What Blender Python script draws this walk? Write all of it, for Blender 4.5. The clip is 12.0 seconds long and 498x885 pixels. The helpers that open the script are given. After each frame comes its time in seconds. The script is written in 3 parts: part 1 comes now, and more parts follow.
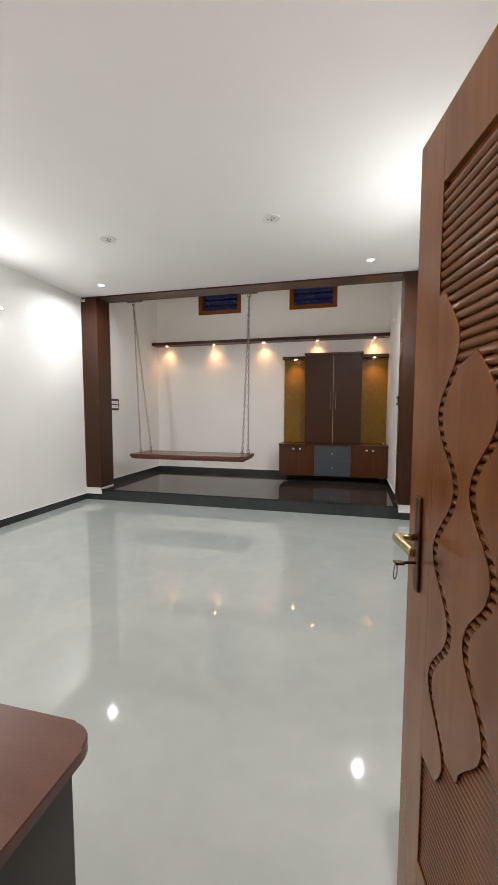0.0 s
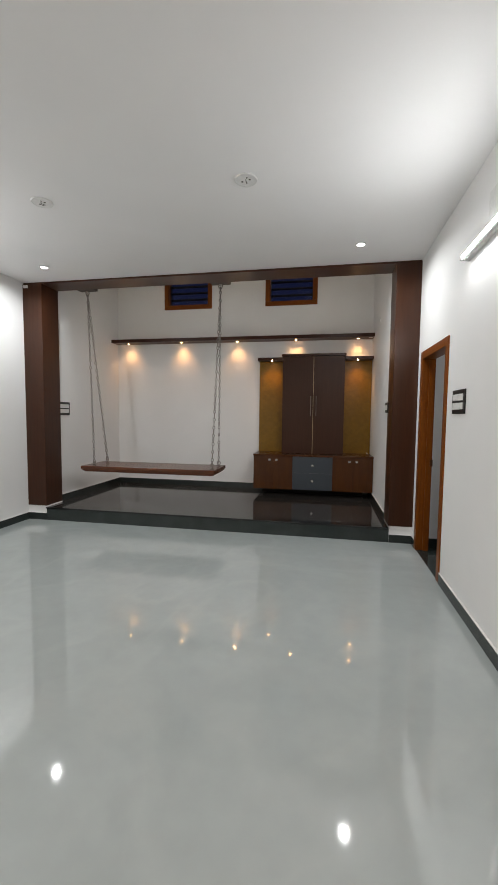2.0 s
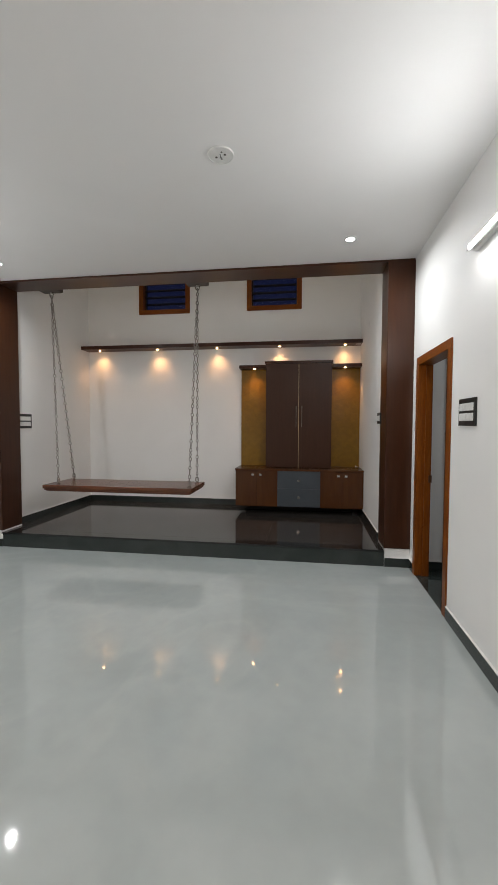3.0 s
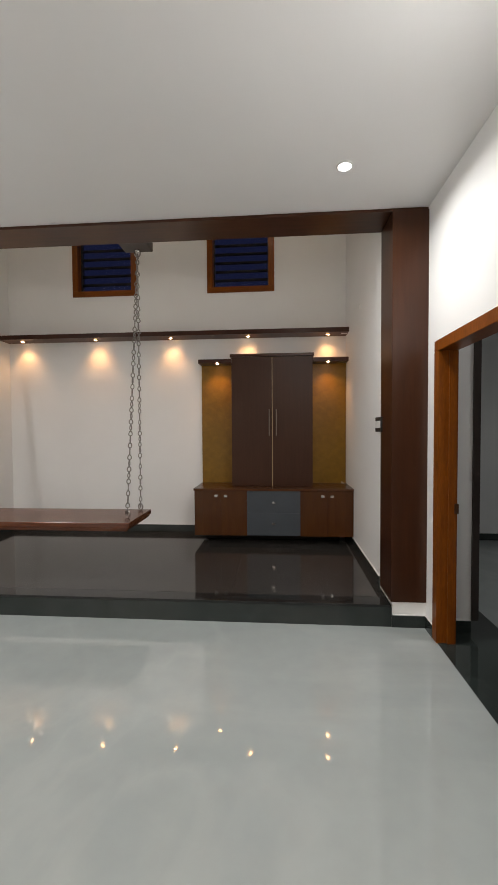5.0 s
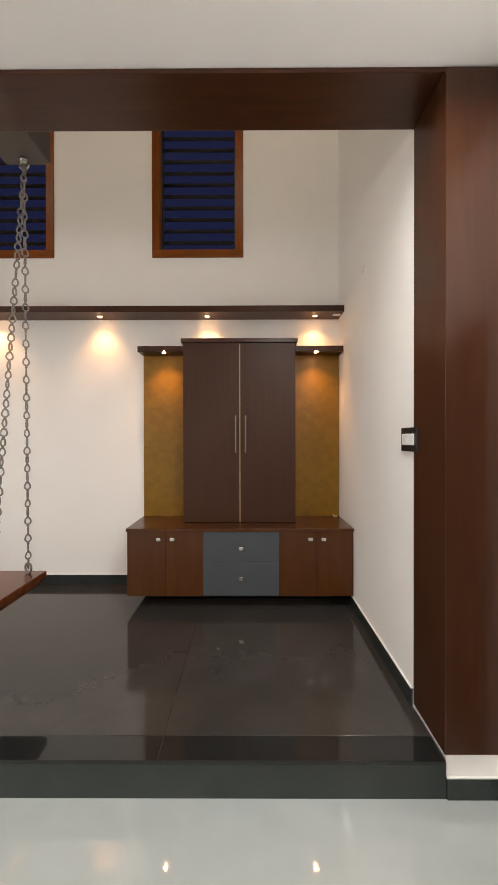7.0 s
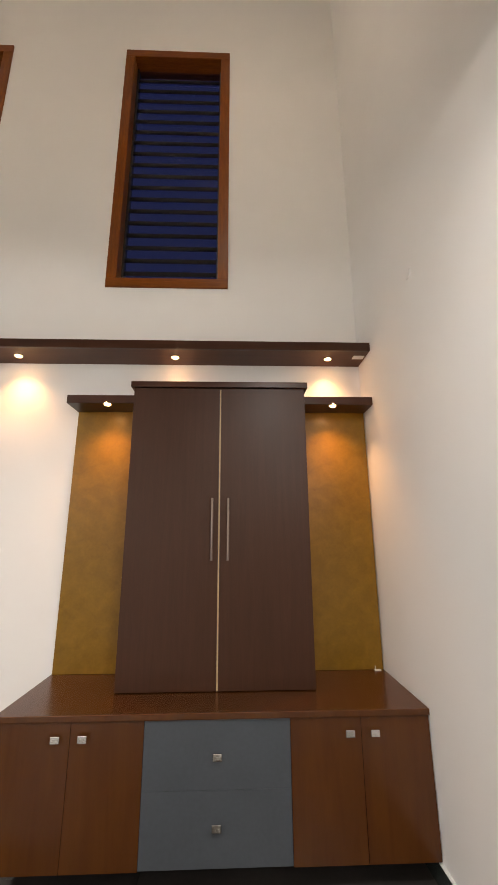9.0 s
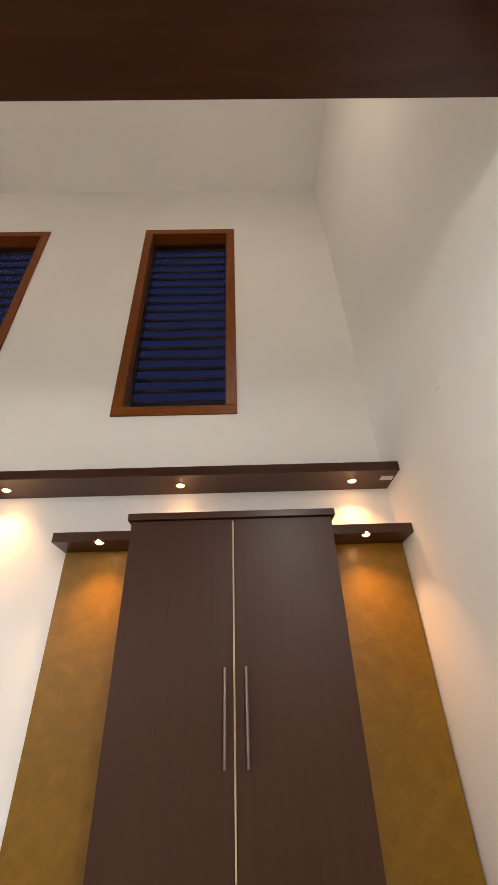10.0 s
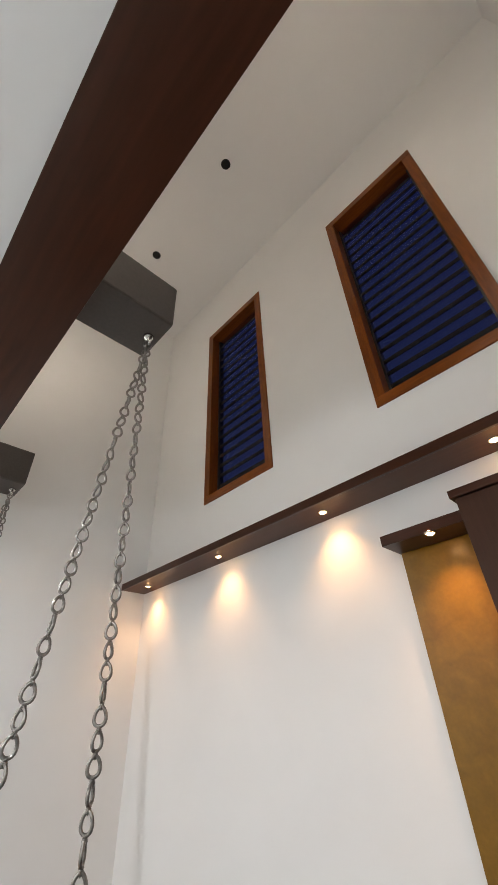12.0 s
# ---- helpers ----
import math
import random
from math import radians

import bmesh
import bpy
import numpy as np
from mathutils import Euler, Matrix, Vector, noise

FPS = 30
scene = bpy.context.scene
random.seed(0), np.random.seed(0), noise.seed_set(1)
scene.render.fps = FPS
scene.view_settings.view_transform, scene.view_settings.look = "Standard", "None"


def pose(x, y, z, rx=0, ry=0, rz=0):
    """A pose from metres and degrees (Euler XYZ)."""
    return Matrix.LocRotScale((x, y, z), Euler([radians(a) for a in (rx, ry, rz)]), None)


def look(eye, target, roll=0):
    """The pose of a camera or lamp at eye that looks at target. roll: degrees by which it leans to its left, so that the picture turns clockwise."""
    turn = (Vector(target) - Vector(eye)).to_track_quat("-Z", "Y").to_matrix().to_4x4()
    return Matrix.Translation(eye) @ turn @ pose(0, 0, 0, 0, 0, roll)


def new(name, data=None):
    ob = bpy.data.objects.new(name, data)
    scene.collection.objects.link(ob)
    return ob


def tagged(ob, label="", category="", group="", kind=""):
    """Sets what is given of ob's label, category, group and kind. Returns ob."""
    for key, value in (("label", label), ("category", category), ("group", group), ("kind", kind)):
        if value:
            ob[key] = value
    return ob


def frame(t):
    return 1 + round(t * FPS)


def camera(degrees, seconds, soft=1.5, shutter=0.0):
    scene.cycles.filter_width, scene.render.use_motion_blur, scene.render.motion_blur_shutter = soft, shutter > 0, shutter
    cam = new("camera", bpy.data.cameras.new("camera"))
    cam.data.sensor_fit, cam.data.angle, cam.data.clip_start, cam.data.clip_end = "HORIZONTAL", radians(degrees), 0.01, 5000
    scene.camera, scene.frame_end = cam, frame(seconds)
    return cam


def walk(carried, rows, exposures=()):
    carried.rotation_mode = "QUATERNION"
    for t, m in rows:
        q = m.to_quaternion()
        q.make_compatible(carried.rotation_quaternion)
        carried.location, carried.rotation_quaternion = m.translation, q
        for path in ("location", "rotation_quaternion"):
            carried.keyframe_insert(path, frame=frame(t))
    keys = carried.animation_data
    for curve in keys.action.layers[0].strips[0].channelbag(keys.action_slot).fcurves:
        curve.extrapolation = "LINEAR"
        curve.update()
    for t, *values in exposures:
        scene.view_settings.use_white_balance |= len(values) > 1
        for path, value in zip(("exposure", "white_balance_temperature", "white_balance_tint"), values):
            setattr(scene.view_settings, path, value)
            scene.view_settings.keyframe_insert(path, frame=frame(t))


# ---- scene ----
cam = camera(64.5, 12.0)
PATH = [
    (0, (0.018, -0.048, 1.421), (-0.481, 1.882, 1.261), 0.1),
    (0.5, (-0.029, 0.13, 1.421), (-0.501, 2.066, 1.24), 0.6),
    (1, (-0.074, 0.249, 1.453), (-0.51, 2.193, 1.28), 0.5),
    (1.5, (-0.115, 0.397, 1.435), (-0.502, 2.354, 1.284), 0.7),
    (2, (-0.131, 0.675, 1.451), (-0.499, 2.636, 1.314), 0.6),
    (2.5, (-0.156, 0.883, 1.481), (-0.486, 2.851, 1.362), 0.3),
    (3, (-0.177, 1.132, 1.478), (-0.466, 3.109, 1.391), 0.2),
    (3.5, (-0.178, 1.397, 1.508), (-0.433, 3.379, 1.438), -0.2),
    (5.5, (-0.226, 2.66, 1.531), (-0.335, 4.656, 1.469), -0.2),
    (6, (-0.223, 3.01, 1.553), (-0.287, 5.008, 1.497), -0.1),
    (6.5, (-0.2, 3.353, 1.552), (-0.236, 5.352, 1.517), -0.1),
    (7, (-0.206, 3.678, 1.561), (-0.215, 5.678, 1.548), -0.1),
    (9, (-0.215, 4.968, 1.555), (-0.146, 6.909, 2.034), -0.3),
    (9.5, (-0.246, 5.159, 1.630), (-0.168, 7.004, 2.396), -0.9),
    (10, (-0.248, 5.281, 1.677), (-0.211, 6.966, 2.753), -2.1),
    (10.5, (-0.225, 5.329, 1.711), (-0.294, 6.879, 2.972), -3.3),
    (11, (-0.253, 5.392, 1.707), (-0.526, 6.883, 3.012), -4.2),
    (11.5, (-0.291, 5.449, 1.697), (-0.964, 6.855, 2.951), -3.2),
    (12, (-0.321, 5.481, 1.694), (-1.491, 6.627, 2.842), -2.4),
]
walk(cam, [(t, look(eye, target, roll)) for t, eye, target, roll in PATH],
     exposures=[(0.0, 0.68, 6950, 15), (1.5, 0.30, 6700, 13), (3.5, 0.34, 6750, 13.5), (5.5, 0.58, 7150, 15.5), (7.0, 1.10, 7400, 17), (9.0, 1.28, 7350, 16.5), (10.5, 1.30, 7100, 15), (12.0, 1.12, 6550, 12.5)])

# ---- world and light ----
world = bpy.data.worlds.new("dusk")
scene.world = world
world.use_nodes = True
world.node_tree.nodes["Background"].inputs[0].default_value = (0.13, 0.17, 0.43, 1)
world.node_tree.nodes["Background"].inputs[1].default_value = 0.052

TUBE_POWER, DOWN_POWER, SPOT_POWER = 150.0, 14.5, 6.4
COOL, WARM, FILL = (0.93, 0.98, 1.0), (1.0, 0.52, 0.21), (1.0, 0.93, 0.85)

# ---- plan, metres ----
XL, XR = -4.09, 0.896          # main room side walls
YF, YS = 0.13, 5.385           # front wall, step
ZC = 3.172                     # main ceiling
AL, AR, YB = -3.87, 0.634, 7.465  # alcove walls and back wall
YP = 5.714                     # back of pillars and soffit
ZP, ZA = 0.175, 6.4            # platform, alcove ceiling
ZS = 3.150                     # soffit


# ---- materials ----
def material(name, colour, rough=0.5, metal=0.0, second=None, scale=6.0, stretch=(1, 1, 1), fine=0.0, bump=0.0,
             bump_scale=60.0, coat=0.0, vary=0.0, spec=0.5, rough_vary=0.0):
    m = bpy.data.materials.new(name)
    m.use_nodes = True
    nt = m.node_tree
    b = nt.nodes["Principled BSDF"]
    b.inputs["Roughness"].default_value = rough
    b.inputs["Metallic"].default_value = metal
    b.inputs["Coat Weight"].default_value = coat
    b.inputs["Coat Roughness"].default_value = 0.06
    b.inputs["Specular IOR Level"].default_value = spec
    second = second or tuple(c * 0.88 for c in colour)
    geo = nt.nodes.new("ShaderNodeTexCoord")
    mp = nt.nodes.new("ShaderNodeMapping")
    mp.inputs["Scale"].default_value = stretch
    nt.links.new(geo.outputs["Object"], mp.inputs[0])
    n1 = nt.nodes.new("ShaderNodeTexNoise")
    n1.inputs["Scale"].default_value = scale
    n1.inputs["Detail"].default_value = 6
    n1.inputs["Distortion"].default_value = 0.6
    nt.links.new(mp.outputs[0], n1.inputs["Vector"])
    ramp = nt.nodes.new("ShaderNodeValToRGB")
    ramp.color_ramp.elements[0].position, ramp.color_ramp.elements[1].position = 0.32, 0.7
    ramp.color_ramp.elements[0].color, ramp.color_ramp.elements[1].color = (*second, 1), (*colour, 1)
    nt.links.new(n1.outputs["Fac"], ramp.inputs[0])
    out = ramp.outputs[0]
    n2 = nt.nodes.new("ShaderNodeTexNoise")
    n2.inputs["Scale"].default_value = bump_scale
    n2.inputs["Detail"].default_value = 4
    nt.links.new(mp.outputs[0], n2.inputs["Vector"])
    if fine:
        mix = nt.nodes.new("ShaderNodeMix")
        mix.data_type, mix.blend_type = "RGBA", "MULTIPLY"
        mix.inputs[0].default_value = fine
        r2 = nt.nodes.new("ShaderNodeValToRGB")
        r2.color_ramp.elements[0].position, r2.color_ramp.elements[1].position = 0.35, 0.65
        r2.color_ramp.elements[0].color = (0.35, 0.35, 0.35, 1)
        nt.links.new(n2.outputs["Fac"], r2.inputs[0])
        nt.links.new(out, mix.inputs[6])
        nt.links.new(r2.outputs[0], mix.inputs[7])
        out = mix.outputs[2]
    if vary:
        info = nt.nodes.new("ShaderNodeObjectInfo")
        hsv = nt.nodes.new("ShaderNodeHueSaturation")
        ma = nt.nodes.new("ShaderNodeMapRange")
        ma.inputs[3].default_value, ma.inputs[4].default_value = 1 - vary, 1 + vary
        nt.links.new(info.outputs["Random"], ma.inputs[0])
        nt.links.new(ma.outputs[0], hsv.inputs["Value"])
        nt.links.new(out, hsv.inputs["Color"])
        out = hsv.outputs[0]
    nt.links.new(out, b.inputs["Base Color"])
    if rough_vary:
        mr = nt.nodes.new("ShaderNodeMapRange")
        mr.inputs[3].default_value, mr.inputs[4].default_value = max(0.02, rough - rough_vary), rough + rough_vary
        nt.links.new(n1.outputs["Fac"], mr.inputs[0])
        nt.links.new(mr.outputs[0], b.inputs["Roughness"])
    if bump:
        bp = nt.nodes.new("ShaderNodeBump")
        bp.inputs["Strength"].default_value = bump
        bp.inputs["Distance"].default_value = 0.002
        nt.links.new(n2.outputs["Fac"], bp.inputs["Height"])
        nt.links.new(bp.outputs[0], b.inputs["Normal"])
    return m


def glow(name, colour, strength):
    m = bpy.data.materials.new(name)
    m.use_nodes = True
    b = m.node_tree.nodes["Principled BSDF"]
    b.inputs["Base Color"].default_value = (0.9, 0.9, 0.9, 1)
    b.inputs["Emission Color"].default_value = (*colour, 1)
    b.inputs["Emission Strength"].default_value = strength
    return m


def glass(name, colour, rough):
    m = bpy.data.materials.new(name)
    m.use_nodes = True
    b = m.node_tree.nodes["Principled BSDF"]
    b.inputs["Base Color"].default_value = (*colour, 1)
    b.inputs["Transmission Weight"].default_value = 1.0
    b.inputs["Roughness"].default_value = rough
    b.inputs["IOR"].default_value = 1.14
    return m


WALL = material("wall_paint", (0.86, 0.86, 0.85), 0.6, second=(0.83, 0.83, 0.82), scale=1.3, bump=0.12, bump_scale=140)
CEIL = material("ceiling_paint", (0.86, 0.855, 0.85), 0.7, second=(0.83, 0.825, 0.82), scale=0.9, bump=0.08, bump_scale=120)
FLOOR = material("polished_floor", (0.395, 0.435, 0.43), 0.038, second=(0.355, 0.395, 0.39), scale=0.9, fine=0.05,
                 bump=0.012, bump_scale=9, rough_vary=0.02, spec=0.9)
nt = FLOOR.node_tree
bsdf = nt.nodes["Principled BSDF"]
base = bsdf.inputs["Base Color"].links[0].from_socket
coord = nt.nodes.new("ShaderNodeTexCoord")
vein = nt.nodes.new("ShaderNodeTexNoise")
vein.inputs["Scale"].default_value, vein.inputs["Detail"].default_value, vein.inputs["Distortion"].default_value = 0.55, 5, 1.6
nt.links.new(coord.outputs["Object"], vein.inputs["Vector"])
ramp = nt.nodes.new("ShaderNodeValToRGB")
ramp.color_ramp.elements[0].position, ramp.color_ramp.elements[1].position = 0.44, 0.56
ramp.color_ramp.elements[0].color = ramp.color_ramp.elements[1].color = (0, 0, 0, 1)
ramp.color_ramp.elements.new(0.5).color = (0.2, 0.2, 0.2, 1)
nt.links.new(vein.outputs["Fac"], ramp.inputs[0])
blend = nt.nodes.new("ShaderNodeMix")
blend.data_type = "RGBA"
blend.inputs[7].default_value = (0.47, 0.50, 0.49, 1)
nt.links.new(ramp.outputs[0], blend.inputs[0])
nt.links.new(base, blend.inputs[6])
nt.links.new(blend.outputs[2], bsdf.inputs["Base Color"])
GRANITE = material("dark_granite", (0.046, 0.041, 0.038), 0.09, second=(0.034, 0.031, 0.028), scale=3, fine=0.10,
                   bump_scale=50, vary=0.08)
RISER = material("green_granite", (0.040, 0.050, 0.047), 0.07, second=(0.028, 0.036, 0.034), scale=4, fine=0.5, bump_scale=260)
NOSING = material("black_granite", (0.020, 0.021, 0.021), 0.07, second=(0.014, 0.015, 0.015), scale=3, fine=0.4, bump_scale=220)
GROUT = material("dark_grout", (0.20, 0.20, 0.19), 0.8, scale=30)
WHITE = material("white_edge", (0.82, 0.82, 0.80), 0.5, scale=20)
WALNUT = material("walnut_laminate", (0.054, 0.0175, 0.0066), 0.30, second=(0.041, 0.013, 0.0048), scale=5, spec=0.34,
                  stretch=(6, 6, 0.5), fine=0.05, bump_scale=30)
WALNUT_H = material("walnut_laminate_long", (0.062, 0.0190, 0.0085), 0.30, second=(0.041, 0.013, 0.0048), scale=5, spec=0.34,
                    stretch=(0.5, 6, 6), fine=0.05, bump_scale=30)
# walnut made lighter: warm light on the shelf's underside is in the colour
SHELF_LIT = material("walnut_lit", (0.105, 0.040, 0.018), 0.38, second=(0.085, 0.031, 0.013), scale=5, spec=0.25,
                 stretch=(0.5, 6, 6), fine=0.1, bump_scale=30)
CHOC = material("chocolate_laminate", (0.056, 0.0205, 0.0098), 0.38, second=(0.046, 0.0165, 0.0075), scale=5, spec=0.28,
                stretch=(8, 8, 0.4), fine=0.16, bump=0.03, bump_scale=40, rough_vary=0.05)
CHERRY = material("cherry_laminate", (0.084, 0.027, 0.0058), 0.24, second=(0.066, 0.020, 0.0044), scale=4, spec=0.35,
                  stretch=(5, 5, 0.5), fine=0.08)
GOLD = material("gold_laminate", (0.24, 0.125, 0.0115), 0.32, second=(0.19, 0.096, 0.0085), spec=0.32, scale=14, fine=0.14,
                bump=0.15, bump_scale=70, rough_vary=0.06)
GREY = material("grey_laminate", (0.066, 0.076, 0.088), 0.34, spec=0.3, second=(0.060, 0.069, 0.080), scale=6, fine=0.1)
TEAK = material("window_teak", (0.26, 0.070, 0.0055), 0.34, spec=0.25, second=(0.18, 0.044, 0.004), scale=7, stretch=(7, 7, 0.6),
                fine=0.4, bump=0.1, bump_scale=40)
TEAK_H = material("window_teak_long", (0.26, 0.070, 0.0055), 0.34, spec=0.25, second=(0.18, 0.044, 0.004), scale=7,
                  stretch=(0.6, 7, 7), fine=0.4, bump=0.1, bump_scale=40)
OAK = material("carved_teak", (0.27, 0.098, 0.028), 0.20, second=(0.20, 0.064, 0.015), spec=0.38, scale=2.6, stretch=(5, 5, 0.45),
               fine=0.10, bump=0.05, bump_scale=24, rough_vary=0.06)
OAK_H = material("carved_teak_ribs", (0.23, 0.085, 0.027), 0.32, second=(0.14, 0.047, 0.014), scale=6,
                 stretch=(1, 6, 6), fine=0.3, bump=0.1, bump_scale=40)
PLANK = material("swing_wood", (0.15, 0.042, 0.014), 0.24, second=(0.085, 0.023, 0.008), scale=4, stretch=(0.6, 8, 8),
                 fine=0.35, bump=0.1, bump_scale=30)
TABLE = material("table_laminate", (0.13, 0.055, 0.038), 0.3, second=(0.105, 0.043, 0.030), scale=3, stretch=(1, 6, 6), fine=0.2)
DARK = material("dark_panel", (0.035, 0.022, 0.018), 0.4, scale=5, fine=0.2)
STEEL = material("chain_steel", (0.34, 0.32, 0.30), 0.32, 1.0, second=(0.20, 0.19, 0.18), scale=120)
BAR = material("brushed_bar", (0.26, 0.21, 0.18), 0.35, 1.0, scale=40)
CHROME = material("satin_nickel", (0.70, 0.68, 0.64), 0.25, 1.0, scale=40)
BRASS = material("lever_brass", (0.62, 0.50, 0.26), 0.25, 1.0, second=(0.45, 0.34, 0.16), scale=40)
BRONZE = material("dark_bronze", (0.10, 0.045, 0.022), 0.4, 0.7, scale=40)
BLACK = material("black_plastic", (0.015, 0.015, 0.015), 0.35, scale=30)
PLASTIC = material("white_plastic", (0.80, 0.80, 0.78), 0.35, scale=30)
RED = material("red_plastic", (0.75, 0.10, 0.03), 0.4, scale=30)
CREAM = material("cream_edge", (0.50, 0.36, 0.20), 0.4, scale=30)
BLOCK = material("grey_block", (0.085, 0.070, 0.062), 0.5, scale=5, fine=0.2)
# near-black that paints in the dark of recesses, holes and gaps
PAINTED_DARK = material("painted_dark", (0.010, 0.009, 0.008), 0.9, scale=10)
LOUVRE = glass("louvre_glass", (0.60, 0.66, 0.95), 0.0)
PANE = glass("window_glass", (0.75, 0.8, 0.85), 0.02)
TUBE_ON = glow("tube_light", COOL, TUBE_POWER)
LED_ON = glow("downlight_led", COOL, 14)
# warm glow of the added lamps that fill the upper alcove
FILL_GLOBE = glow("fill_glow", (1.0, 0.86, 0.70), 14.5)
LED_WARM = glow("warm_led", (1.0, 0.54, 0.22), 36)


# ---- mesh helpers ----
def block(bm, x0, x1, y0, y1, z0, z1, bevel=0.0, segments=2):
    made = bmesh.ops.create_cube(bm, size=1.0)["verts"]
    for v in made:
        v.co = Vector(((x0 + x1) / 2 + v.co.x * (x1 - x0), (y0 + y1) / 2 + v.co.y * (y1 - y0), (z0 + z1) / 2 + v.co.z * (z1 - z0)))
    if bevel:
        edges = list({e for v in made for e in v.link_edges})
        bmesh.ops.bevel(bm, geom=edges, offset=bevel, segments=segments, affect="EDGES", profile=0.6)
    return bm


def rod(bm, a, b, r, r2=None, sides=20):
    a, b = Vector(a), Vector(b)
    m = Matrix.Translation((a + b) / 2) @ (b - a).to_track_quat("Z", "Y").to_matrix().to_4x4()
    bmesh.ops.create_cone(bm, cap_ends=True, segments=sides, radius1=r, radius2=r if r2 is None else r2, depth=(b - a).length, matrix=m)
    return bm


def ring(bm, centre, axis, major, minor, n=20, k=8, long=0.0):
    """A torus; long: extra straight length along local y, which makes an oval link."""
    m = Matrix.Translation(centre) @ Vector(axis).to_track_quat("Z", "Y").to_matrix().to_4x4()
    rows = []
    for i in range(n):
        a = 2 * math.pi * i / n
        c, s = math.cos(a), math.sin(a)
        shift = long / 2 * (1 if s > 0 else -1)
        rows.append([bm.verts.new(m @ Vector(((major + minor * math.cos(p)) * c, (major + minor * math.cos(p)) * s + shift, minor * math.sin(p))))
                     for p in (2 * math.pi * j / k for j in range(k))])
    for i in range(n):
        for j in range(k):
            bm.faces.new((rows[i][j], rows[(i + 1) % n][j], rows[(i + 1) % n][(j + 1) % k], rows[i][(j + 1) % k]))
    return bm


def prism(bm, outline, y0, y1, bevel=0.0):
    """An outline in x and z, made solid between y0 and y1."""
    a = [bm.verts.new((x, y0, z)) for x, z in outline]
    b = [bm.verts.new((x, y1, z)) for x, z in outline]
    front = bm.faces.new(a)
    bm.faces.new(b[::-1])
    for i in range(len(a)):
        j = (i + 1) % len(a)
        bm.faces.new((a[i], b[i], b[j], a[j]))
    if bevel:
        bmesh.ops.bevel(bm, geom=list(front.edges), offset=bevel, segments=2, affect="EDGES")
    return bm


def finish(name, bm, mat, smooth=False):
    bmesh.ops.recalc_face_normals(bm, faces=bm.faces)
    me = bpy.data.meshes.new(name)
    bm.to_mesh(me)
    bm.free()
    me.materials.append(mat)
    if smooth:
        for p in me.polygons:
            p.use_smooth = True
    return me


def part(name, bm, mat, parent, label="", smooth=False):
    """One mesh under a thing or a part; the mesh is in the thing's own space."""
    ob = new(name, finish(name, bm, mat, smooth))
    ob.parent = parent
    return tagged(ob, label)


def box_part(name, dims, mat, parent, bevel=0.002, label=""):
    return part(name, block(bmesh.new(), *dims, bevel), mat, parent, label)


def thing(name, base, label, category, group="", kind="", turn=0.0):
    ob = new(name)
    ob.empty_display_size = 0.1
    ob.matrix_basis = pose(*base, 0, 0, turn)
    return tagged(ob, label, category, group, kind)


def solid(name, dims, mat, label="", category="", kind="structure", bevel=0.0):
    return tagged(new(name, finish(name, block(bmesh.new(), *dims, bevel), mat)), label, category, "", kind)


def wall(name, pieces, mat, label):
    bm = bmesh.new()
    for p in pieces:
        block(bm, *p)
    return tagged(new(name, finish(name, bm, mat)), label, "wall", "", "structure")


# ---- structure ----
DY0, DY1, DZ = 4.289, 5.236, 2.14      # side doorway, outer frame
WY0, WY1, WZ0, WZ1 = 1.55, 3.035, 0.53, 2.13   # side window, outer frame
FX0, FX1 = -0.62, 0.50                 # front doorway
WINS = ((-2.960, -2.086), (-1.146, -0.273))
VZ0, VZ1 = 3.306, 5.602
T = 0.12

solid("floor", (XL - 0.2, XR + T, -3.0, YS, -0.15, 0.0), FLOOR, "polished pale grey-green floor with soft reflections", "floor")
solid("side_floor", (XR + T + 0.42, 4.4, 1.0, 9.0, -0.15, -0.004), FLOOR, "polished pale floor of the side room", "floor")
solid("door_sill", (XR, XR + T + 0.42, DY0 - 0.6, DY1 + 0.6, -0.15, 0.004), RISER, "dark granite threshold strip at the doorway", "threshold")
wall("wall_right", ((XR, XR + T, YF, WY0, 0, ZC), (XR, XR + T, WY0, WY1, 0, WZ0), (XR, XR + T, WY0, WY1, WZ1, ZC),
                    (XR, XR + T, WY1, DY0, 0, ZC), (XR, XR + T, DY0, DY1, DZ, ZC), (XR, XR + T, DY1, YS + 0.3, 0, ZC)),
     WALL, "white painted side wall with a doorway and window")
solid("wall_left", (XL - 0.2, XL, YF, YP, 0, ZC), WALL, "plain white painted wall", "wall")
wall("wall_front", ((XL - 0.2, FX0, YF - 0.2, YF, 0, ZC), (FX1, XR + T, YF - 0.2, YF, 0, ZC), (FX0, FX1, YF - 0.2, YF, 2.2, ZC)),
     WALL, "white painted front wall with the main doorway")
solid("ceiling", (XL - 0.2, XR + T, YF - 0.2, YS + 0.011, ZC, ZC + 0.15), CEIL, "plain white plastered ceiling", "ceiling")
# porch behind the camera
solid("porch_ceiling", (XL - 0.2, XR + T, -3.0, YF - 0.2, ZC, ZC + 0.15), CEIL, "plain white porch ceiling", "ceiling")
solid("porch_wall", (XL - 0.2, XR + T, -3.2, -3.0, 0, ZC), WALL, "plain white porch wall", "wall")
